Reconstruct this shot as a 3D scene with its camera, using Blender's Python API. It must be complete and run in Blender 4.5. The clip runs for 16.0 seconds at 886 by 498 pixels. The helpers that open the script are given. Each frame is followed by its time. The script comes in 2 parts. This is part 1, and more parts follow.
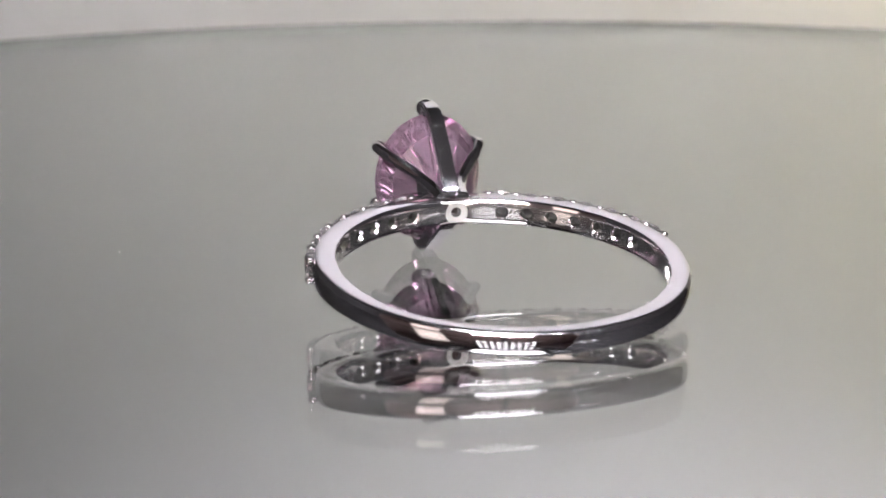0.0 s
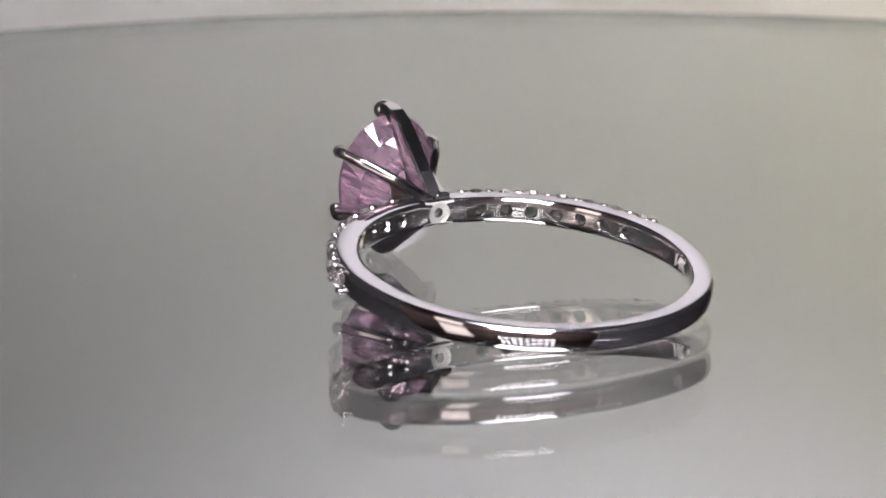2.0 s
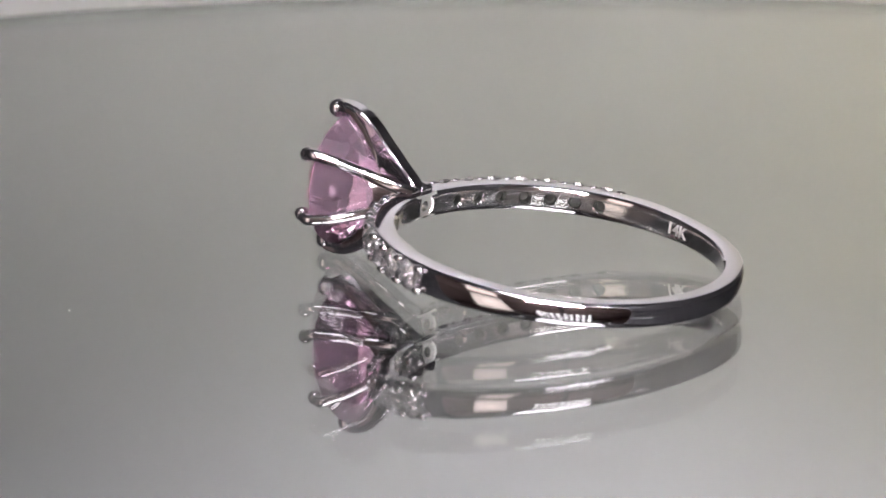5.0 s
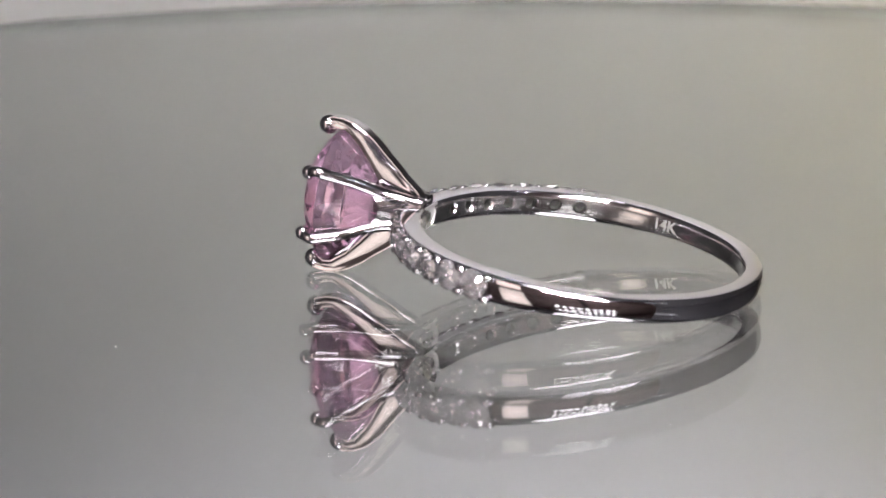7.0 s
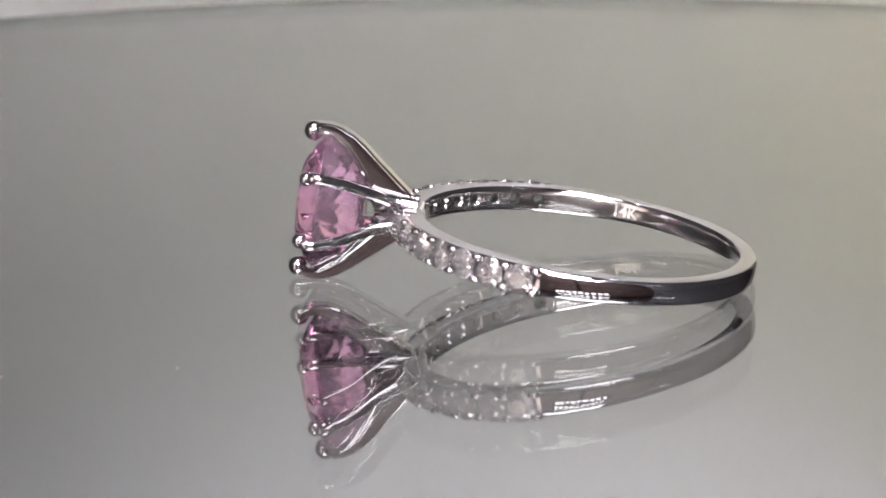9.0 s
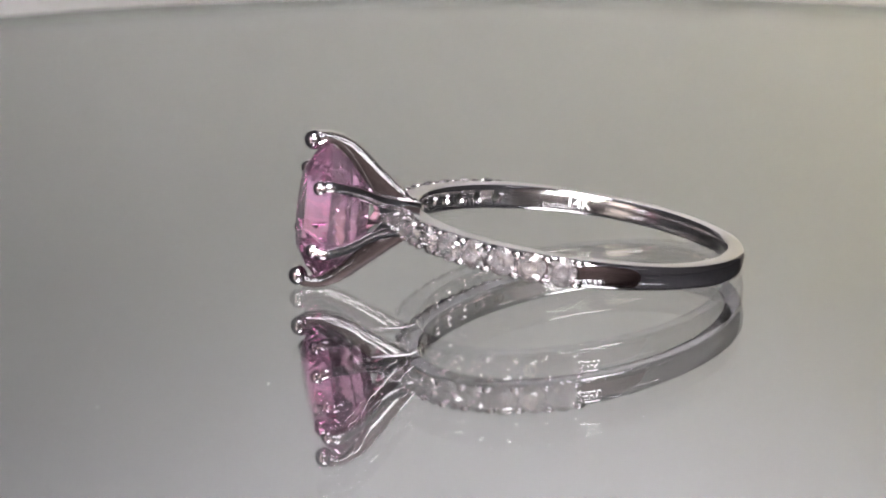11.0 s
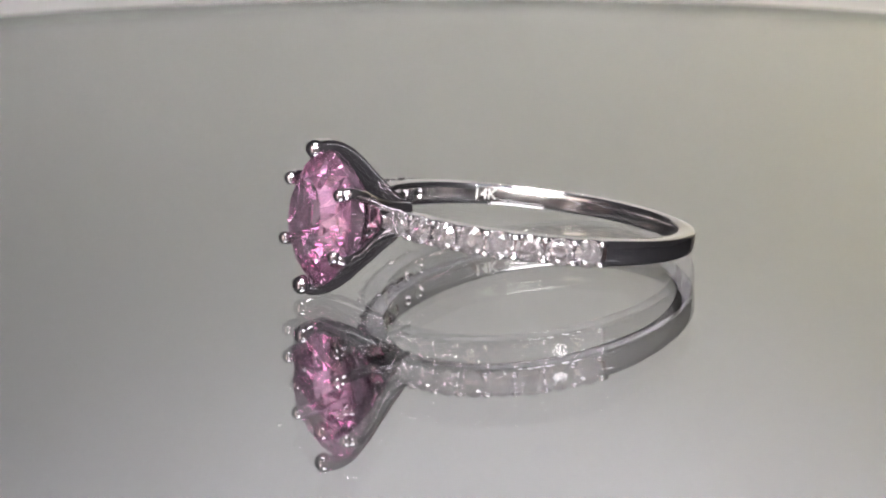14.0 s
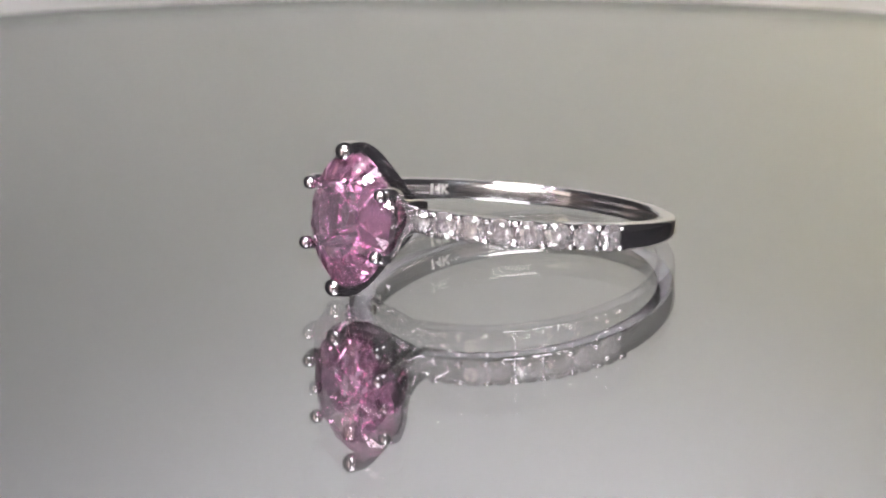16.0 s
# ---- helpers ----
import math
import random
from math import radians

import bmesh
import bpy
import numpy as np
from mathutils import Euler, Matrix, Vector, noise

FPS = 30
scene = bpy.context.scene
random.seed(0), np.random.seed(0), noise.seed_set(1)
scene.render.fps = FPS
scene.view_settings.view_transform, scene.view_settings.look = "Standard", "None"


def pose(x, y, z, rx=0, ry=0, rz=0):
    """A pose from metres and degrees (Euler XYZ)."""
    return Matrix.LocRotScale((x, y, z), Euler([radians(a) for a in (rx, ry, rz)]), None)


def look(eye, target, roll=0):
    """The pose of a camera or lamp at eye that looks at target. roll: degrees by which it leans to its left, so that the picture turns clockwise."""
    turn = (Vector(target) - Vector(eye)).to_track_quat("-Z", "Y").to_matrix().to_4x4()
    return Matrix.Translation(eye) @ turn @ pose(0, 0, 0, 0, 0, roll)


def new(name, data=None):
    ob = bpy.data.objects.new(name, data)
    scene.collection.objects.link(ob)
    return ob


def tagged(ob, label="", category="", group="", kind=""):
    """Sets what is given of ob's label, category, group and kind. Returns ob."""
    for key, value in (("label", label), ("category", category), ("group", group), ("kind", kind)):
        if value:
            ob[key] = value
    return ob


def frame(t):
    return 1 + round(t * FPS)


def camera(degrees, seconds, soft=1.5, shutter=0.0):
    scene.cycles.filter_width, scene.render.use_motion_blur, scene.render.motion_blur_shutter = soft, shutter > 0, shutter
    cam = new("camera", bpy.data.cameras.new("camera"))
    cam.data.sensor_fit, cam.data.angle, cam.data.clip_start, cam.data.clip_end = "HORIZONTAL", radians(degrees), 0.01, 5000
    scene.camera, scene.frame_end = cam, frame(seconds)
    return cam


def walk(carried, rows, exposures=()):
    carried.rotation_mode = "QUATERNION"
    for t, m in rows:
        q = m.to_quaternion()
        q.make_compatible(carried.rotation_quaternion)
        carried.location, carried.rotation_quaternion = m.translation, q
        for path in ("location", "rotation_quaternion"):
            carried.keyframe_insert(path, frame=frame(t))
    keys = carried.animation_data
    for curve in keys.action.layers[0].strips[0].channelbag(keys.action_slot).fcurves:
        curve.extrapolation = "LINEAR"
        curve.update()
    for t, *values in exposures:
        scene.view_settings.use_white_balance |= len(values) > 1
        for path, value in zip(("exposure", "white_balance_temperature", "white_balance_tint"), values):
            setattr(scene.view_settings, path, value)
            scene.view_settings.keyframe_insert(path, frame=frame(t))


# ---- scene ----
MM = 0.001


def view(x, y, z, yaw, pitch, roll):
    """A camera pose from millimetres over the mirror disc and degrees."""
    return Matrix.Translation((x * MM, y * MM, z * MM)) @ pose(0, 0, 0, 0, 0, yaw) @ pose(0, 0, 0, 90 + pitch) @ pose(0, 0, 0, 0, 0, roll)


# ---- camera ----
cam = camera(20.46, 16.0, soft=1.7)
walk(cam, [
    (0, view(0.14, -128.58, 31.26, 1.763, -13.349, -0.378)),
    (0.5, view(0.35, -128.41, 31.42, 1.600, -13.469, -0.393)),
    (1, view(0.57, -128.25, 31.48, 1.444, -13.715, -0.427)),
    (1.5, view(0.63, -128.06, 31.75, 1.413, -13.695, -0.488)),
    (2, view(0.69, -127.73, 31.93, 1.326, -13.783, -0.543)),
    (2.5, view(0.75, -127.50, 32.16, 1.230, -13.760, -0.619)),
    (3, view(0.96, -127.40, 32.20, 0.987, -13.965, -0.693)),
    (3.5, view(1.05, -127.30, 32.24, 0.897, -14.142, -0.771)),
    (4, view(1.13, -127.31, 32.27, 0.779, -14.328, -0.832)),
    (6.5, view(1.12, -127.79, 33.05, 0.529, -14.243, -1.075)),
    (7, view(1.22, -127.68, 33.16, 0.380, -14.330, -1.093)),
    (7.5, view(1.38, -127.58, 33.21, 0.230, -14.452, -1.078)),
    (8, view(1.45, -127.65, 33.39, 0.180, -14.499, -1.082)),
    (8.5, view(1.54, -127.84, 33.67, 0.149, -14.502, -1.113)),
    (9, view(1.79, -127.98, 33.87, 0.001, -14.600, -1.132)),
    (11.5, view(2.28, -129.58, 35.27, -0.440, -14.880, -1.027)),
    (12, view(2.49, -130.01, 35.49, -0.592, -14.829, -0.990)),
    (12.5, view(2.64, -130.41, 35.69, -0.635, -14.902, -0.939)),
    (13, view(2.92, -130.75, 35.85, -0.736, -14.946, -0.876)),
    (13.5, view(3.06, -131.19, 35.96, -0.759, -14.977, -0.812)),
    (14, view(3.08, -131.66, 36.09, -0.763, -14.984, -0.753)),
    (14.5, view(3.03, -132.00, 36.20, -0.821, -14.962, -0.702)),
    (15, view(2.87, -132.36, 36.35, -0.886, -14.925, -0.683)),
    (15.5, view(2.72, -132.63, 36.51, -0.948, -15.017, -0.691)),
    (16, view(2.60, -132.70, 36.76, -0.948, -15.126, -0.669)),
], [(0, -0.22), (1, -0.29), (4, -0.37), (7, -0.46), (9, -0.44), (11.5, -0.40), (13.5, -0.36), (16, -0.36)])
cam.data.dof.use_dof = True
cam.data.dof.focus_distance = 0.130
cam.data.dof.aperture_fstop = 110

# ---- light ----
world = bpy.data.worlds.new("room_dark")
world.use_nodes = True
world.node_tree.nodes["Background"].inputs[0].default_value = (0.60, 0.62, 0.70, 1)
world.node_tree.nodes["Background"].inputs[1].default_value = 0.02
scene.world = world


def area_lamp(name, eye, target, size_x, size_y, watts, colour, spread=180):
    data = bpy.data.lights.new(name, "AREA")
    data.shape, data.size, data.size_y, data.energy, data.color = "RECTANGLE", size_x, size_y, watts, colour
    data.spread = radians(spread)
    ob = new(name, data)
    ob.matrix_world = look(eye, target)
    return tagged(ob, "unseen area lamp added round the turntable", "lamp")


# unseen fill panels, added to light the backdrop from above and at its foot, one under the black top panel,
# an added warm fill beside the backdrop, a bright warm surface, and strip lights on a stand behind the camera
area_lamp("backdrop_fill", (0.055, 0.15, 0.31), (0.035, 0.42, 0.30), 0.14, 0.06, 1.62, (1.0, 0.93, 0.99), 70)
area_lamp("backdrop_foot_fill", (0.04, 0.29, -0.005), (0.04, 0.42, 0.055), 0.32, 0.012, 0.34, (1.0, 0.94, 0.87), 110)
area_lamp("overhead_fill", (0.02, -0.27, 0.485), (0.02, -0.2699, 0.0), 0.30, 0.16, 0.72, (1.0, 0.96, 0.99), 100)
area_lamp("warm_side_fill", (0.215, 0.31, 0.05), (0.12, 0.42, 0.04), 0.05, 0.08, 0.44, (1.0, 0.86, 0.45))
# glow standing in for a bright beige surface mirrored in the metal
area_lamp("warm_surface_glow", (-1.05, -1.20, 0.50), (0, 0, 0.02), 0.52, 0.85, 0.27, (1.0, 0.86, 0.78), 60)
STRIP_AT = [(0.010, -0.165, height) for height in (0.062, 0.092, 0.122)]
for eye in STRIP_AT:
    area_lamp("camera_light", eye, (0, 0, 0.003), 0.100, 0.006, 0.56, (1.0, 0.97, 0.98), 90)
# unseen fill added to lift the dark walls in the reflections
area_lamp("room_fill", (0.0, -1.2, 1.9), (0.0, -1.1999, 0.0), 0.9, 0.9, 75.0, (1.0, 0.90, 0.86))

# ---- materials ----


def material(name, colour, rough=0.5, metal=0.0, ior=1.5, transmission=0.0, coat=0.0):
    m = bpy.data.materials.new(name)
    m.use_nodes = True
    b = m.node_tree.nodes["Principled BSDF"]
    b.inputs["Base Color"].default_value = (*colour, 1)
    b.inputs["Roughness"].default_value = rough
    b.inputs["Metallic"].default_value = metal
    b.inputs["IOR"].default_value = ior
    b.inputs["Transmission Weight"].default_value = transmission
    b.inputs["Coat Weight"].default_value = coat
    return m


def grain(m, scale, bump, rough_lo, rough_hi, tint=0.0, bump_scale=None):
    """Noise on roughness and relief at two scales, and a faint mottling of the colour."""
    t = m.node_tree
    b = t.nodes["Principled BSDF"]
    geo = t.nodes.new("ShaderNodeTexCoord")
    n1, n2 = t.nodes.new("ShaderNodeTexNoise"), t.nodes.new("ShaderNodeTexNoise")
    n1.inputs["Scale"].default_value, n2.inputs["Scale"].default_value = scale, bump_scale or scale * 7
    n1.inputs["Detail"].default_value = n2.inputs["Detail"].default_value = 4
    for n in (n1, n2):
        t.links.new(geo.outputs["Object"], n.inputs["Vector"])
    r = t.nodes.new("ShaderNodeMapRange")
    r.inputs["To Min"].default_value, r.inputs["To Max"].default_value = rough_lo, rough_hi
    t.links.new(n1.outputs["Fac"], r.inputs["Value"])
    t.links.new(r.outputs["Result"], b.inputs["Roughness"])
    if bump:
        k = t.nodes.new("ShaderNodeBump")
        k.inputs["Strength"].default_value, k.inputs["Distance"].default_value = bump, 1.0 / (bump_scale or scale * 7) * 0.05
        t.links.new(n2.outputs["Fac"], k.inputs["Height"])
        t.links.new(k.outputs["Normal"], b.inputs["Normal"])
    if tint:
        c = b.inputs["Base Color"].default_value[:3]
        mix = t.nodes.new("ShaderNodeMix")
        mix.data_type = "RGBA"
        mix.inputs["A"].default_value = (*[v * (1 - tint) for v in c], 1)
        mix.inputs["B"].default_value = (*[min(1, v * (1 + tint)) for v in c], 1)
        t.links.new(n1.outputs["Fac"], mix.inputs["Factor"])
        t.links.new(mix.outputs["Result"], b.inputs["Base Color"])
    return m


WHITE_GOLD = grain(material("white_gold", (0.87, 0.83, 0.87), 0.05, 1.0), 900, 0.03, 0.02, 0.09, 0.03)
SETTING_GOLD = grain(material("white_gold_brushed", (0.88, 0.84, 0.87), 0.12, 1.0), 1300, 0.06, 0.04, 0.13, 0.04)
# shade of the deep drilled holes, put in as a dark colour
HOLE_SHADE = grain(material("painted_hole_shade", (0.022, 0.02, 0.018), 0.5, 0.3), 4000, 0.2, 0.4, 0.7, 0.3)
GOLD_SATIN = grain(material("white_gold_satin", (0.86, 0.83, 0.83), 0.2, 1.0), 1500, 0.06, 0.10, 0.22, 0.03)
GOLD_MATT = grain(material("white_gold_engraved", (0.93, 0.90, 0.88), 0.35, 1.0), 3000, 0.3, 0.25, 0.5)
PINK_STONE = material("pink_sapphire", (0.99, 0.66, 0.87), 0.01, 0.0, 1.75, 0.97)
PINK_PATH_TINT = material("pink_sapphire_path_tint", (0.99, 0.48, 0.755), 0.01, 0.0, 1.75, 0.965)
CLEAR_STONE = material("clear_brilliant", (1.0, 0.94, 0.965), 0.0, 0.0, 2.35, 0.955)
GLASS = material("mirror_glass", (0.985, 1.0, 0.99), 0.0, 0.0, 1.5, 1.0)
SILVERING = material("mirror_silvering", (0.825, 0.825, 0.835), 0.01, 1.0)
GLASS_EDGE = grain(material("ground_glass_edge", (0.20, 0.22, 0.21), 0.4, 0.0, 1.5, 0.3), 200, 0.1, 0.3, 0.6)
PAPER = grain(material("grey_backdrop_paper", (0.195, 0.198, 0.200), 0.9), 25, 0.15, 0.8, 0.95, 0.03, 900)
STRIP_SHEET = grain(material("bright_strip_sheet", (0.62, 0.605, 0.61), 0.7), 25, 0.1, 0.6, 0.8, 0.02, 700)
FABRIC = grain(material("black_screen_fabric", (0.048, 0.046, 0.050), 0.9), 30, 0.2, 0.8, 0.95, 0.04, 1200)
TABLE_WHITE = grain(material("grey_laminate", (0.32, 0.31, 0.30), 0.5), 12, 0.05, 0.4, 0.6, 0.03, 300)
PLASTIC = grain(material("turntable_plastic", (0.75, 0.75, 0.74), 0.4), 60, 0.05, 0.35, 0.5, 0.02)
DARK_WALL = grain(material("dark_room_wall", (0.21, 0.168, 0.165), 0.8), 4, 0.1, 0.7, 0.9, 0.25, 80)
DUST = grain(material("dust_fibre", (0.40, 0.40, 0.39), 0.8), 5000, 0.2, 0.7, 0.9)
LED = bpy.data.materials.new("led_glow")
LED.use_nodes = True
led_shader = LED.node_tree.nodes["Principled BSDF"]
led_shader.inputs["Emission Color"].default_value = (0.95, 0.955, 1.0, 1)
led_shader.inputs["Emission Strength"].default_value = 1500.0
STRIP = material("led_strip_board", (0.7, 0.7, 0.7), 0.5)

# ---- mesh helpers: everything small is modelled in millimetres ----


def link(name, me, mat, parent=None, label="", smooth=None):
    me.materials.append(mat)
    if smooth is not None:
        for f in me.polygons:
            f.use_smooth = True
        me.set_sharp_from_angle(angle=radians(smooth))
    ob = new(name, me)
    if parent:
        ob.parent = parent
    if label:
        ob["label"] = label
    return ob


def mesh_of(name, bm, scale=MM):
    bmesh.ops.recalc_face_normals(bm, faces=bm.faces)
    bmesh.ops.scale(bm, vec=(scale, scale, scale), verts=bm.verts)
    me = bpy.data.meshes.new(name)
    bm.to_mesh(me)
    bm.free()
    return me


def part(name, bm, mat, parent=None, label="", smooth=None, scale=MM):
    return link(name, mesh_of(name, bm, scale), mat, parent, label, smooth)


def thing(name, label, category, group="", kind=""):
    ob = new(name)
    ob.empty_display_size = 0.005
    return tagged(ob, label, category, group, kind)


def revolve(bm, profile, n, m=None):
    """A solid of revolution about z from (radius, z) points; a radius of 0 closes to a pole."""
    rings = []
    for r, z in profile:
        if r < 1e-9:
            rings.append([bm.verts.new((0, 0, z))])
        else:
            rings.append([bm.verts.new((r * math.cos(2 * math.pi * i / n), r * math.sin(2 * math.pi * i / n), z)) for i in range(n)])
    for a, b in zip(rings, rings[1:]):
        for i in range(n):
            j = (i + 1) % n
            loop = [a[i % len(a)], a[j % len(a)], b[j % len(b)], b[i % len(b)]]
            loop = list(dict.fromkeys(loop))
            if len(loop) > 2:
                bm.faces.new(loop)
    for ring in (rings[0], rings[-1]):
        if len(ring) > 1:
            bm.faces.new(ring)
    if m is not None:
        bmesh.ops.transform(bm, matrix=m, verts=[v for ring in rings for v in ring])
    return bm


def block(bm, x0, y0, z0, x1, y1, z1, bevel=0.0):
    made = bmesh.ops.create_cube(bm, size=1, matrix=Matrix.Translation(((x0 + x1) / 2, (y0 + y1) / 2, (z0 + z1) / 2)) @ Matrix.Diagonal((x1 - x0, y1 - y0, z1 - z0, 1)))
    if bevel:
        edges = list({e for v in made["verts"] for e in v.link_edges})
        bmesh.ops.bevel(bm, geom=edges, offset=bevel, segments=2, affect="EDGES")
    return bm


# ---- table, backdrop and added black panels round the turntable ----
TABLE_Z = -0.034


def table_and_backdrop():
    part("floor", block(bmesh.new(), -3, -3, -0.80, 3, 3, -0.76), DARK_WALL, scale=1)
    tagged(bpy.data.objects["floor"], "dark floor of the room under the table", "floor", kind="structure")
    t = tagged(part("table", block(bmesh.new(), -0.70, -0.75, TABLE_Z - 0.03, 0.70, 0.60, TABLE_Z, 0.003), TABLE_WHITE, scale=1), "grey laminate table top under the turntable", "table")
    for x in (-0.64, 0.64):
        for y in (-0.69, 0.54):
            part("leg", block(bmesh.new(), x - 0.025, y - 0.025, -0.76, x + 0.025, y + 0.025, TABLE_Z - 0.03, 0.003), STRIP, t, scale=1)
    # paper sweep: floor sheet curving up into the back wall
    bm = bmesh.new()
    bend = np.linspace(0, math.pi / 2, 16)
    front = [(-0.16, 0.0)] + [(0.35 + 0.07 * math.sin(a), 0.07 - 0.07 * math.cos(a)) for a in bend] + [(0.42, 0.53)]
    rear = [(-0.16, -0.0018)] + [(0.35 + 0.0718 * math.sin(a), 0.07 - 0.0718 * math.cos(a)) for a in bend] + [(0.4218, 0.53)]
    loop = front + list(reversed(rear))
    rows = [[bm.verts.new((dx, y, TABLE_Z + 0.002 + z)) for y, z in loop] for dx in (-0.20, 0.21)]
    n = len(loop)
    for i in range(n):
        bm.faces.new((rows[0][i], rows[1][i], rows[1][(i + 1) % n], rows[0][(i + 1) % n]))
    tagged(part("backdrop", bm, PAPER, scale=1, smooth=40), "grey paper backdrop sweeping up behind the turntable", "backdrop", kind="structure")
    # pale sheet added to imitate the brightly lit floor past the disc's rim
    card = part("added_pale_sheet", block(bmesh.new(), -0.19, 0.105, TABLE_Z + 0.002, 0.20, 0.352, TABLE_Z + 0.0032, 0.0003), STRIP_SHEET, scale=1)
    tagged(card, "pale sheet added on the backdrop to brighten the strip behind the turntable", "card", kind="structure")
    # unseen black panels, added to keep the metal's reflections dark and carry the lamp bars
    box = thing("dark_surround", "unseen black panels added round the table as a dark surround", "light box")
    part("side_panel", block(bmesh.new(), -0.37, -0.12, TABLE_Z, -0.36, 0.44, 0.52, 0.002), FABRIC, box, scale=1)
    part("side_panel", block(bmesh.new(), 0.36, -0.36, TABLE_Z, 0.37, 0.44, 0.52, 0.002), FABRIC, box, scale=1)
    part("back_panel", block(bmesh.new(), -0.36, 0.43, TABLE_Z, 0.36, 0.44, 0.52, 0.002), FABRIC, box, scale=1)
    part("top_panel", block(bmesh.new(), -0.36, -0.60, 0.50, 0.36, 0.43, 0.52, 0.002), FABRIC, box, scale=1)


def room_shell():
    for name, b in (("wall_north", (-3, 3, -0.8, 3, 3.1, 2.0)), ("wall_south", (-3, -3.1, -0.8, 3, -3, 2.0)),
                    ("wall_west", (-3.1, -3, -0.8, -3, 3, 2.0)), ("wall_east", (3, -3, -0.8, 3.1, 3, 2.0))):
        tagged(part(name, block(bmesh.new(), *b), DARK_WALL, scale=1), "plain dark brown wall of the dim room", "wall", kind="structure")
    tagged(part("ceiling", block(bmesh.new(), -3.1, -3.1, 2.0, 3.1, 3.1, 2.1), DARK_WALL, scale=1), "plain dark ceiling of the dim room", "ceiling", kind="structure")


def led_bar(m, count, pitch_mm):
    bar = thing("led_bar", "slim white bar with a row of small bright lamps", "lamp", "lamp bars under the light box top")
    w = count * pitch_mm
    part("housing", block(bmesh.new(), -w / 2 - 6, -8, 0, w / 2 + 6, 8, 6, 1.0), STRIP, bar, "white lamp housing")
    chip = mesh_of("led", block(bmesh.new(), -1.3, -1.3, -1.0, 1.3, 1.3, -0.02, 0.3))
    chip.materials.append(LED)
    for i in range(count):
        o = new("led", chip)
        o.parent = bar
        o.location = ((i + 0.5) * pitch_mm * MM - w / 2 * MM, 0, 0)
    bar.matrix_basis = m
    return bar


def strip_lamp_stand():
    """An unseen stand added behind the camera; its three slotted fronts break each strip light into a row of bright
    dots.
    """
    stand = thing("strip_lamp", "unseen black stand added to break three light strips into dots", "lamp")
    stand.matrix_basis = pose(0.010, -0.182, TABLE_Z)
    for eye in STRIP_AT:
        m = stand.matrix_basis.inverted() @ look(eye, (0, 0, 0.003))
        bm = bmesh.new()
        for i in range(10):
            x = -49.5 + 11 * i
            block(bm, x - 3.0, -7, -2.0, x + 3.0, 7, -1.4)
        for y in (-7.4, 7.4):
            block(bm, -53, y - 0.8, -2.0, 53, y + 0.8, -1.4)
        part("slotted_front", bm, FABRIC, stand).matrix_basis = m
        part("housing", block(bmesh.new(), -53, -8, 1.0, 53, 8, 9, 1.0), FABRIC, stand).matrix_basis = m
    part("post", revolve(bmesh.new(), [(0, 3), (4, 3), (4, 150), (0, 150)], 20), FABRIC, stand, smooth=30)
    part("foot", revolve(bmesh.new(), [(0, 0), (34, 0), (34, 3), (31, 5), (0, 5)], 32), FABRIC, stand, smooth=30)


# ---- turntable ----
DISC_R = 92.6


def turntable_base():
    base = thing("turntable_base", "round white plastic base of a slow display turntable", "turntable")
    bm = revolve(bmesh.new(), [(80, -32), (82, -30), (82, -12), (79, -9), (30, -9), (30, -6.2), (0, -6.2)], 96)
    part("body", bm, PLASTIC, base, smooth=30)
    base.matrix_basis = pose(0, 0, 0)


def mirror_disc():
    disc = thing("mirror_disc", "round glass mirror plate turning on the display turntable", "mirror")
    n = 192
    bm = bmesh.new()
    def circle(r, z):
        return [bm.verts.new((r * math.cos(2 * math.pi * i / n), r * math.sin(2 * math.pi * i / n), z)) for i in range(n)]
    top, rim_a, rim_b, bottom = circle(DISC_R - 0.15, 0), circle(DISC_R, -0.15), circle(DISC_R, -2.95), circle(DISC_R, -GLASS_T)
    bm.faces.new(top)
    bm.faces.new(list(reversed(bottom)))
    for a, b in ((top, rim_a), (rim_a, rim_b), (rim_b, bottom)):
        for i in range(n):
            bm.faces.new((a[i], b[i], b[(i + 1) % n], a[(i + 1) % n]))
    me = mesh_of("glass_plate", bm)
    me.materials.append(GLASS)
    me.materials.append(SILVERING)
    me.materials.append(GLASS_EDGE)
    for f in me.polygons:
        f.material_index = 1 if f.normal.z < -0.9 else (2 if f.normal.z < 0.9 else 0)
    plate = new("glass_plate", me)
    plate.parent = disc
    part("backing_board", revolve(bmesh.new(), [(0, -6), (DISC_R - 2, -6), (DISC_R - 1, -5.5), (DISC_R - 1, -GLASS_T - 0.05), (0, -GLASS_T - 0.05)], 96), PLASTIC, disc, "grey backing board", smooth=30)
    return disc


GLASS_T = 3.0


def dust_speck(disc, x, y, size, seed):
    rnd = random.Random(seed)
    bm = bmesh.new()
    bmesh.ops.create_icosphere(bm, subdivisions=1, radius=size)
    for v in bm.verts:
        v.co *= rnd.uniform(0.6, 1.3)
    bmesh.ops.transform(bm, matrix=Matrix.Translation((x, y, size * 0.55)) @ Matrix.Diagonal((rnd.uniform(0.8, 2.0), rnd.uniform(0.7, 1.2), 0.55, 1)), verts=bm.verts)
    return part("dust_speck", bm, DUST, disc)

# ---- the ring, in its own space: x towards the big stone, z the finger's axis ----
RING_X, R_IN = 0.73, 8.25
STONE_AT = {1: [8.6] + [17.4 + 9.5 * i for i in range(7)], -1: [8.4] + [16.7 + 9.2 * i for i in range(7)]}
HEAD_Y, HEAD_Z = 0.15, 0.16


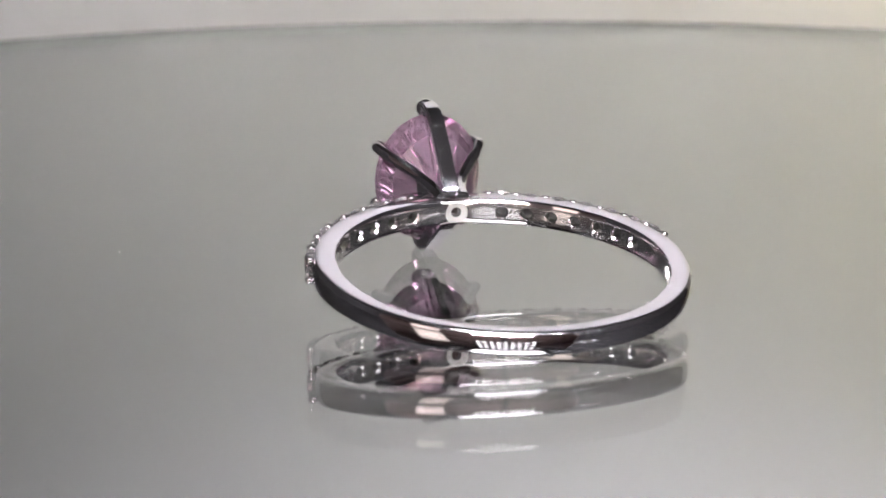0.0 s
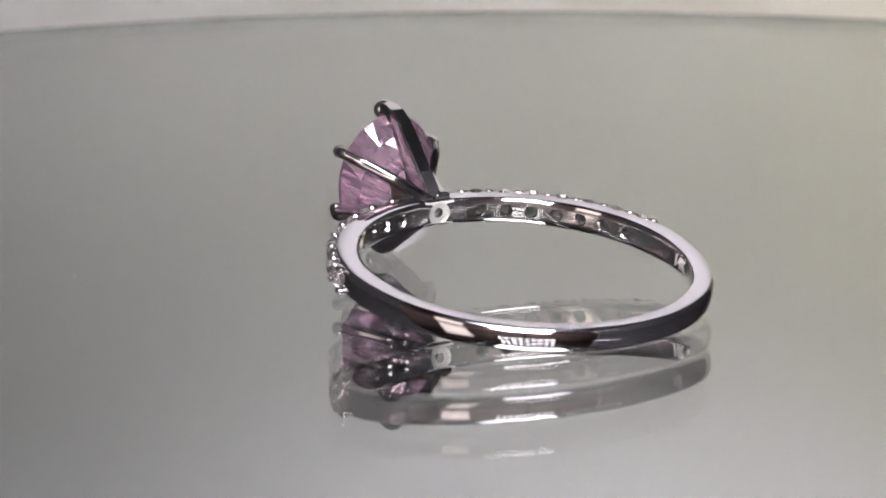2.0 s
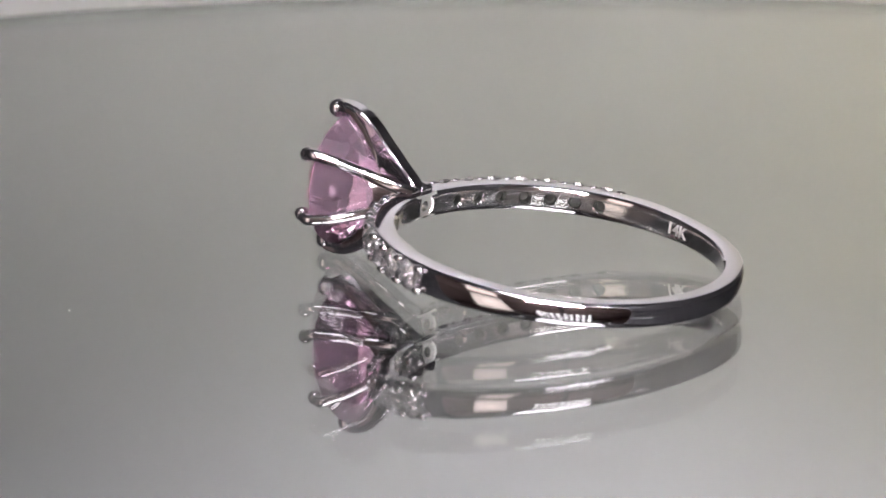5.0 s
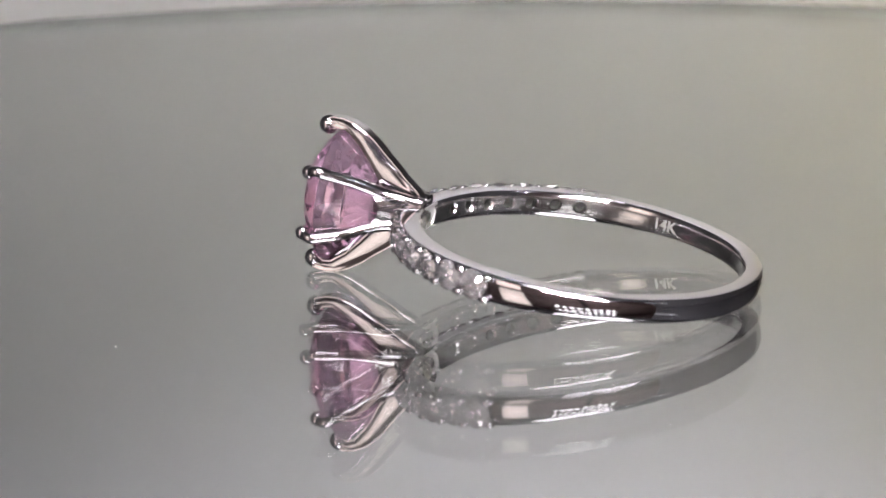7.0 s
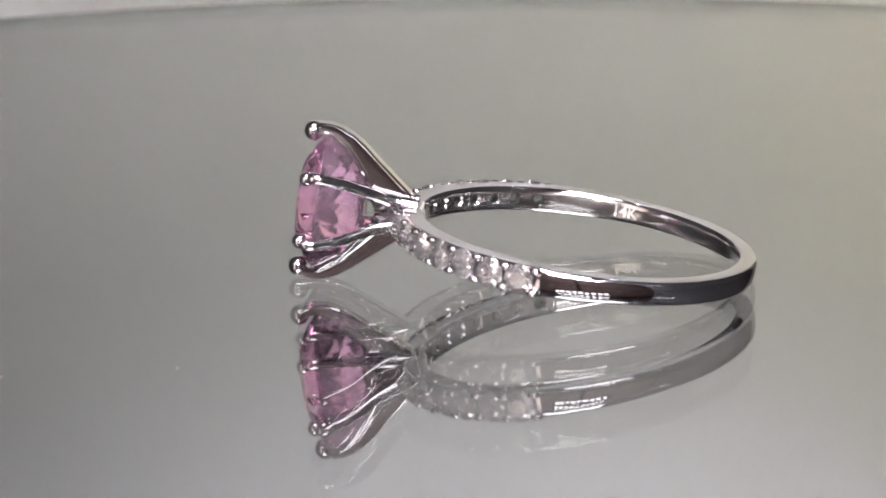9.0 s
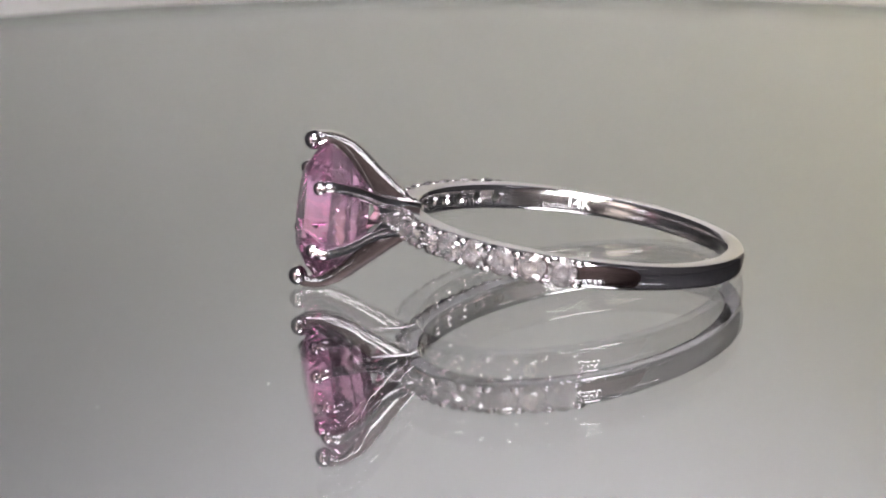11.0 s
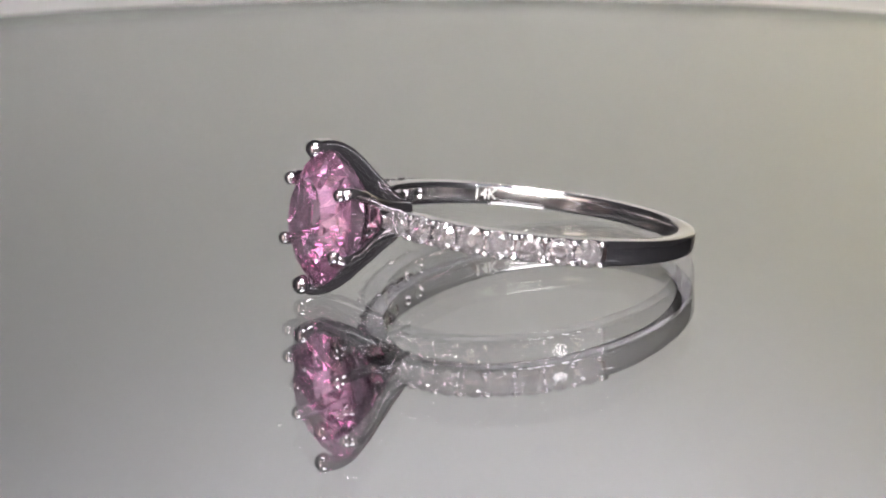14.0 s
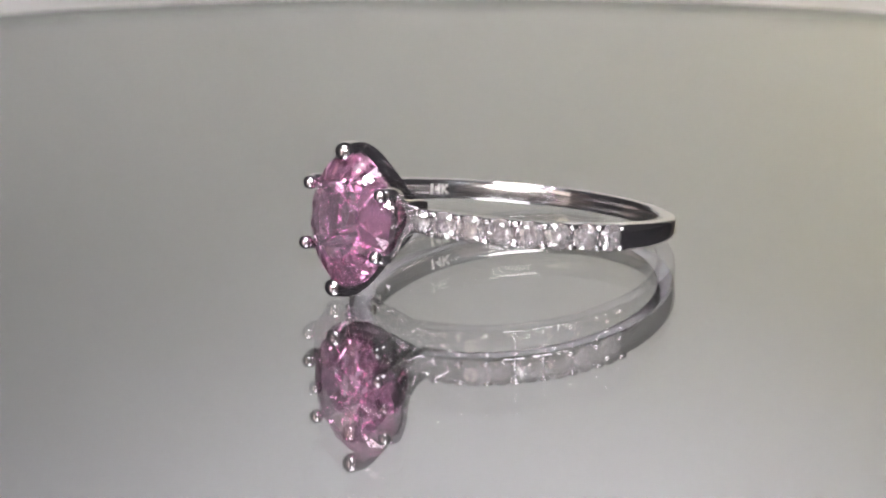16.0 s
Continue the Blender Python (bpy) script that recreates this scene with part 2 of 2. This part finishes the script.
def blend(a, b, t):
    t = min(1.0, max(0.0, t))
    t = t * t * (3 - 2 * t)
    return a + (b - a) * t


def shank_size(psi):
    """Outer radius and half height of the band at an angle from the big stone."""
    a = abs((psi + 180) % 360 - 180)
    end = 80 if psi > 0 else 77
    if a < end:
        outer = blend(8.98, 9.48, (a - 2) / 5)
        half = blend(0.60, 0.70, (a - 3) / 5)
    else:
        outer = blend(9.50, 9.39, (a - end) / 30) - blend(0, 0.10, (a - 125) / 50)
        half = blend(0.70, 0.60, (a - end) / 40)
    return outer, half


def shank_mesh():
    bm = bmesh.new()
    angles = sorted(set([round(a, 3) for a in np.linspace(-180, 180, 241)[:-1]] + [-77.2, -76.8, 79.8, 80.2]))
    rings = []
    for psi in angles:
        outer, h = shank_size(psi)
        q = radians(psi)
        sec = [(R_IN + 0.17, h), (R_IN + 0.10, h - 0.03), (R_IN + 0.05, h - 0.10), (R_IN + 0.01, h - 0.24), (R_IN - 0.02, h * 0.35), (R_IN - 0.02, -h * 0.35), (R_IN + 0.01, -h + 0.24), (R_IN + 0.05, -h + 0.10), (R_IN + 0.10, -h + 0.03), (R_IN + 0.17, -h),
               (outer - 0.22, -h), (outer - 0.15, -h + 0.03), (outer - 0.085, -h + 0.09), (outer - 0.035, -h + 0.20), (outer, -h * 0.38), (outer + 0.012, 0), (outer, h * 0.38), (outer - 0.035, h - 0.20), (outer - 0.085, h - 0.09), (outer - 0.15, h - 0.03), (outer - 0.22, h)]
        rings.append([bm.verts.new((RING_X + r * math.cos(q), r * math.sin(q), w)) for r, w in sec])
    k = len(rings[0])
    for a, b in zip(rings, rings[1:] + rings[:1]):
        for i in range(k):
            bm.faces.new((a[i], a[(i + 1) % k], b[(i + 1) % k], b[i]))
    bmesh.ops.recalc_face_normals(bm, faces=bm.faces)
    body = bpy.data.meshes.new("shank")
    bm.to_mesh(body)
    bm.free()
    cut = bmesh.new()
    for s in (1, -1):
        for k, psi in enumerate(STONE_AT[s]):
            size = 0.82 if k == 0 else 1.0
            m = Matrix.Translation((RING_X, 0, 0)) @ Matrix.Rotation(radians(s * psi), 4, "Z") @ Matrix.Rotation(radians(90), 4, "Y")
            if k:
                revolve(cut, [(0.36, 7.4), (0.36, 8.22), (0.27, 8.36), (0.25, 8.78)], 20, m)
            revolve(cut, [(0.10, 8.86), (0.67 * size, 9.42), (0.67 * size, 10.4)], 20, m)
    m = Matrix.Translation((RING_X, 0, 0)) @ Matrix.Rotation(radians(90), 4, "Y")
    revolve(cut, [(0.62, 7.4), (0.62, 8.25), (0.56, 8.33), (0.28, 8.36), (0.24, 8.8)], 24, m)
    bmesh.ops.recalc_face_normals(cut, faces=cut.faces)
    cutter = bpy.data.meshes.new("cutter")
    cut.to_mesh(cutter)
    cut.free()
    a, b = new("shank_raw", body), new("cutter", cutter)
    mod = a.modifiers.new("holes", "BOOLEAN")
    mod.operation, mod.solver, mod.object = "DIFFERENCE", "EXACT", b
    done = bpy.data.meshes.new_from_object(a.evaluated_get(bpy.context.evaluated_depsgraph_get()))
    bpy.data.objects.remove(a)
    bpy.data.objects.remove(b)
    done.name = "shank"
    done.transform(Matrix.Scale(MM, 4))
    done.materials.clear()
    return done


def finish_inside(me):
    """Shade painted into the blind holes, and the satin inside of the band."""
    me.materials.append(HOLE_SHADE)
    me.materials.append(GOLD_SATIN)
    me.materials.append(GOLD_MATT)
    for f in me.polygons:
        x, y, z = f.center / MM
        r, psi = math.hypot(x - RING_X, y), abs(math.degrees(math.atan2(y, x - RING_X)))
        if (8.33 if psi > 6 else 8.54) < r < 8.81 and psi < 82 and abs(z) < 0.42:
            f.material_index = 1
        elif psi < 6 and 8.28 < r < 8.45 and abs(z) < 0.64:
            f.material_index = 3
        elif r < 8.29 and abs(z) < 0.5:
            f.material_index = 2


def brilliant(bm, girdle, table, crown, pavilion, n=8, stretch=(1, 1), mid=0.80, low=0.55, culet=0.0):
    """A faceted stone about z: table up, girdle at 0, point down."""
    sx, sy = stretch
    def ring(r, z, count, turn):
        return [bm.verts.new((r * sx * math.cos(2 * math.pi * (i + turn) / count), r * sy * math.sin(2 * math.pi * (i + turn) / count), z)) for i in range(count)]
    t = ring(table, crown, n, 0)
    c = ring(girdle * mid, crown * 0.52, n, 0.5)
    g1 = ring(girdle, girdle * 0.02, 2 * n, 0)
    g2 = ring(girdle, -girdle * 0.025, 2 * n, 0)
    l = ring(girdle * low, -pavilion * 0.52, n, 0.5)
    bm.faces.new(t)
    for i in range(n):
        j = (i + 1) % n
        bm.faces.new((t[i], c[i], t[j]))
        bm.faces.new((t[j], c[i], g1[(2 * i + 2) % (2 * n)], c[j]))
        bm.faces.new((c[i], g1[2 * i], g1[2 * i + 1]))
        bm.faces.new((c[i], g1[2 * i + 1], g1[(2 * i + 2) % (2 * n)]))
        bm.faces.new((l[i], g2[2 * i + 1], g2[2 * i]))
        bm.faces.new((l[i], g2[(2 * i + 2) % (2 * n)], g2[2 * i + 1]))
    for i in range(2 * n):
        j = (i + 1) % (2 * n)
        bm.faces.new((g1[i], g2[i], g2[j], g1[j]))
    if culet:
        low_ring = ring(culet, -pavilion, n, 0)
        bm.faces.new(list(reversed(low_ring)))
        for i in range(n):
            j = (i + 1) % n
            bm.faces.new((l[i], low_ring[j], l[j], g2[(2 * i + 2) % (2 * n)]))
            bm.faces.new((l[i], low_ring[i], low_ring[j]))
    else:
        p = bm.verts.new((0, 0, -pavilion))
        for i in range(n):
            j = (i + 1) % n
            bm.faces.new((l[i], p, l[j], g2[(2 * i + 2) % (2 * n)]))
    return bm


def prong_mesh(outer, inner, thick, tip, tip_r, angle, bevel, dish=0.0):
    """A flat claw cut from a plate in the plane through the stone's axis, with a rounded tip."""
    bm = bmesh.new()
    poly = outer + list(reversed(inner))
    a = [bm.verts.new((x, -thick / 2, r)) for x, r in poly]
    b = [bm.verts.new((x, thick / 2, r)) for x, r in poly]
    flats = [bm.faces.new(a), bm.faces.new(list(reversed(b)))]
    n = len(poly)
    for i in range(n):
        bm.faces.new((a[i], b[i], b[(i + 1) % n], a[(i + 1) % n]))
    bmesh.ops.recalc_face_normals(bm, faces=bm.faces)
    rim = [e for e in bm.edges if abs(e.verts[0].co.y - e.verts[1].co.y) < 1e-6]
    if dish:
        bmesh.ops.inset_individual(bm, faces=flats, thickness=bevel + 0.16, depth=0)
        for f in flats:
            f.normal_update()
            for v in f.verts:
                v.co -= f.normal * dish
    bmesh.ops.bevel(bm, geom=rim, offset=bevel, segments=3, affect="EDGES", clamp_overlap=True)
    made = bmesh.ops.create_uvsphere(bm, u_segments=16, v_segments=10, radius=tip_r, matrix=Matrix.Translation((tip[0], 0, tip[1])) @ Matrix.Diagonal((0.95, 1.0, 1.0, 1)))
    bmesh.ops.rotate(bm, cent=(0, 0, 0), matrix=Matrix.Rotation(radians(angle), 3, "X"), verts=bm.verts)
    return bm


def claw_mesh(line, wide, tip_r):
    """A round claw: a tapered tube along a curve, ending in a ball."""
    path = []
    pts = [Vector(p) for p in line]
    for i in range(len(pts) - 1):
        p0, p1, p2, p3 = pts[max(i - 1, 0)], pts[i], pts[i + 1], pts[min(i + 2, len(pts) - 1)]
        for k in range(3):
            u = k / 3
            path.append((0.5 * (2 * p1 + (p2 - p0) * u + (2 * p0 - 5 * p1 + 4 * p2 - p3) * u ** 2 + (3 * p1 - p0 - 3 * p2 + p3) * u ** 3), wide[i] + (wide[i + 1] - wide[i]) * u))
    path.append((pts[-1], wide[-1]))
    bm = bmesh.new()
    rings = []
    for i, (p, r) in enumerate(path):
        d = (path[min(i + 1, len(path) - 1)][0] - path[max(i - 1, 0)][0]).normalized()
        out = Vector((0, p.y, p.z)).normalized()
        side = d.cross(out).normalized()
        up = side.cross(d)
        rings.append([bm.verts.new(p + r * (0.92 * math.cos(q) * side + 0.86 * math.sin(q) * up)) for q in np.linspace(0, 2 * math.pi, 13)[:-1]])
    for a, b in zip(rings, rings[1:]):
        for i in range(12):
            bm.faces.new((a[i], a[(i + 1) % 12], b[(i + 1) % 12], b[i]))
    bm.faces.new(rings[0])
    bm.faces.new(rings[-1])
    bmesh.ops.create_uvsphere(bm, u_segments=16, v_segments=10, radius=tip_r, matrix=Matrix.Translation(pts[-1]))
    return bm


def hallmark_mesh(text, psi, size):
    """Raised figures on the inside of the band."""
    cu = bpy.data.curves.new("hallmark", "FONT")
    cu.body, cu.size, cu.extrude, cu.align_x, cu.align_y = text, size, 0.03, "CENTER", "CENTER"
    cu.offset = 0.012
    ob = new("hallmark_raw", cu)
    me = bpy.data.meshes.new_from_object(ob.evaluated_get(bpy.context.evaluated_depsgraph_get()))
    bpy.data.objects.remove(ob)
    r = R_IN - 0.03
    for v in me.vertices:
        q = radians(psi) - v.co.x / r
        rad = r - v.co.z
        v.co = (RING_X + rad * math.cos(q), rad * math.sin(q), v.co.y)
    me.transform(Matrix.Scale(MM, 4))
    me.materials.clear()
    return me


def gem_ring():
    ring = thing("ring", "white gold ring with pink oval stone lying on mirror disc", "ring")
    band = link("shank", shank_mesh(), WHITE_GOLD, ring, "polished white gold band with drilled stone seats", smooth=28)
    finish_inside(band.data)
    # claw setting: a ribbed collar, two broad claws on the long axis and four round ones at the sides
    head = Matrix.Translation((0, HEAD_Y, HEAD_Z))
    m = head @ Matrix.Rotation(radians(90), 4, "Y")
    collar = [(0, 9.40), (0.70, 9.40), (0.82, 9.60), (0.82, 9.76), (0.70, 9.84), (0.74, 9.94), (0.72, 10.06), (0.58, 10.16), (0.50, 10.4), (0.30, 10.65), (0, 10.7)]
    setting = part("setting", revolve(bmesh.new(), collar, 32, m), WHITE_GOLD, ring, "polished claw setting", smooth=35)
    o1 = [(9.35, 0.70), (9.70, 1.14), (10.5, 1.76), (11.0, 2.20), (11.6, 2.68), (12.34, 3.32), (13.0, 3.78), (13.65, 4.07), (14.3, 4.19), (14.9, 4.15), (15.35, 3.95)]
    i1 = [(10.0, 0.12), (10.6, 0.25), (11.2, 0.50), (11.7, 0.95), (12.1, 1.50), (12.6, 2.15), (13.3, 2.95), (14.1, 3.56), (14.55, 3.62), (14.85, 3.45), (15.15, 3.36)]
    for angle in (0, 180):
        bm = prong_mesh(o1, i1, 0.88, (15.15, 3.66), 0.54, angle, 0.10, 0.04)
        bmesh.ops.transform(bm, matrix=head, verts=bm.verts)
        part("prong", bm, SETTING_GOLD, setting, smooth=40)
    line = [(9.30, 0.54, 0.56), (9.7, 0.58, 0.60), (10.4, 0.68, 0.68), (11.2, 0.96, 0.84), (11.9, 1.32, 1.06), (12.6, 1.82, 1.34), (13.2, 2.28, 1.54), (13.75, 2.58, 1.66), (14.25, 2.84, 1.78), (14.6, 2.82, 1.76), (14.9, 2.62, 1.64)]
    wide = (0.44, 0.42, 0.39, 0.37, 0.35, 0.34, 0.34, 0.34, 0.34, 0.34, 0.34)
    for sy in (1, -1):
        for sz in (1, -1):
            bm = claw_mesh([(x, sy * y, sz * z) for x, y, z in line], wide, 0.40)
            bmesh.ops.transform(bm, matrix=head, verts=bm.verts)
            part("prong", bm, SETTING_GOLD, setting, smooth=50)
    # small webs that join each pair of side claws above the band, arched at their upper end
    for s in (1, -1):
        bm = bmesh.new()
        lines = []
        for x, y, z in ((9.30, 0.62, 0.50), (9.7, 0.72, 0.56), (10.4, 0.82, 0.64), (11.2, 1.06, 0.76), (11.9, 1.36, 0.92)):
            reach = [0.55 * (1 - abs(e) ** 2) * (x - 9.30) / 2.6 for e in (1, 0.6, 0.2, -0.2, -0.6, -1)]
            lines.append([bm.verts.new((x - d2, s * (y - d), e * z)) for d in (0.0, 0.22) for e, d2 in zip((1, 0.6, 0.2, -0.2, -0.6, -1), reach)])
        for a, b in zip(lines, lines[1:]):
            for i in range(5):
                bm.faces.new((a[i], a[i + 1], b[i + 1], b[i]))
                bm.faces.new((a[i + 6], b[i + 6], b[i + 7], a[i + 7]))
            bm.faces.new((a[0], b[0], b[6], a[6]))
            bm.faces.new((a[5], a[11], b[11], b[5]))
        for a in (lines[0], lines[-1]):
            for i in range(5):
                bm.faces.new((a[i], a[i + 6], a[i + 7], a[i + 1]))
        bmesh.ops.transform(bm, matrix=head, verts=bm.verts)
        part("gallery_web", bm, SETTING_GOLD, setting, smooth=40)
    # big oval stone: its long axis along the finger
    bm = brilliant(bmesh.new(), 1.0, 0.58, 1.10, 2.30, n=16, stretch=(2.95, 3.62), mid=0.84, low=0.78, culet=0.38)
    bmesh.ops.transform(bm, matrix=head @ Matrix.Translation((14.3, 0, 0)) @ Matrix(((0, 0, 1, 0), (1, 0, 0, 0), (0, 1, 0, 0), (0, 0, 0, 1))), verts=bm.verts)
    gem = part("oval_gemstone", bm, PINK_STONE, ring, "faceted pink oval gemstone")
    # crown and girdle facets tinted deeper, imitating light absorbed on its way through
    gem.data.materials.append(PINK_PATH_TINT)
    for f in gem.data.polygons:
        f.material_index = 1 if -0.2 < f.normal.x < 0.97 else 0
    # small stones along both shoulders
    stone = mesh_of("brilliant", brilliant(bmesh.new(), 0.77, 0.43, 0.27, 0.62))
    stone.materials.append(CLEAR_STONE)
    bm = bmesh.new()
    bmesh.ops.create_uvsphere(bm, u_segments=10, v_segments=7, radius=0.19, matrix=Matrix.Diagonal((1, 1.8, 1.25, 1)))
    bead = mesh_of("bead", bm)
    bead.materials.append(SETTING_GOLD)
    for f in bead.polygons:
        f.use_smooth = True
    rnd = random.Random(4)
    def radial(psi, r, w):
        return Matrix.Translation((RING_X * MM, 0, 0)) @ Matrix.Rotation(radians(psi), 4, "Z") @ Matrix.Translation((r * MM, 0, w * MM)) @ Matrix.Rotation(radians(90), 4, "Y")
    for s in (1, -1):
        for k, psi in enumerate(STONE_AT[s]):
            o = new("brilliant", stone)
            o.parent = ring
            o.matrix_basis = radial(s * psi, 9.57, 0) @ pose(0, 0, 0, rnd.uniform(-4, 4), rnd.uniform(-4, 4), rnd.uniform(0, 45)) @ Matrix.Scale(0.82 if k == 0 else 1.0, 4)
        row = STONE_AT[s]
        for psi in [(a + b) / 2 for a, b in zip(row, row[1:])] + [row[-1] + 4.6]:
            for w in (0.55, -0.55):
                o = new("bead", bead)
                o.parent = ring
                o.matrix_basis = radial(s * psi, 9.60, w)
    link("hallmark", hallmark_mesh("14K", -105.6, 0.86), GOLD_MATT, ring, "raised frosted figures 14K")
    return ring


# ---- build ----
room_shell()
table_and_backdrop()
for y in (-0.02, -0.12, -0.22, -0.36, -0.50):
    led_bar(pose(0.02, y, 0.493), 14, 17.0)
for x in (-0.22, 0.26):
    led_bar(pose(x, -0.25, 0.493, 0, 0, 90), 14, 17.0)
led_bar(look((0.17, -0.57, 0.488), (0.17, -0.30, 0)), 14, 15.0)
led_bar(look((0.352, -0.22, 0.22), (0, -0.10, 0.08)), 14, 15.0)
strip_lamp_stand()
turntable_base()
disc = mirror_disc()
for i, (x, y, size) in enumerate([(8.7, 20.0, 0.06), (16.6, 21.6, 0.05)]):
    dust_speck(disc, x, y, size, i)
ring = gem_ring()


# ---- movement: the disc turns, and the ring lies on it ----
SPIN = [(t, 107.59 + 7.4063 * t) for t in (0, 2, 4, 6, 8, 10, 12, 14, 16)]
RING_AT = pose(-9.99 * MM, 3.52 * MM, 1.860 * MM) @ pose(0, 0, 0, 0, -8.50, 0) @ pose(0, 0, 0, 0.52)


def motions():
    walk(disc, [(t, pose(0, 0, 0, 0, 0, a)) for t, a in SPIN])
    walk(ring, [(t, pose(0, 0, 0, 0, 0, a) @ RING_AT) for t, a in SPIN])


motions()
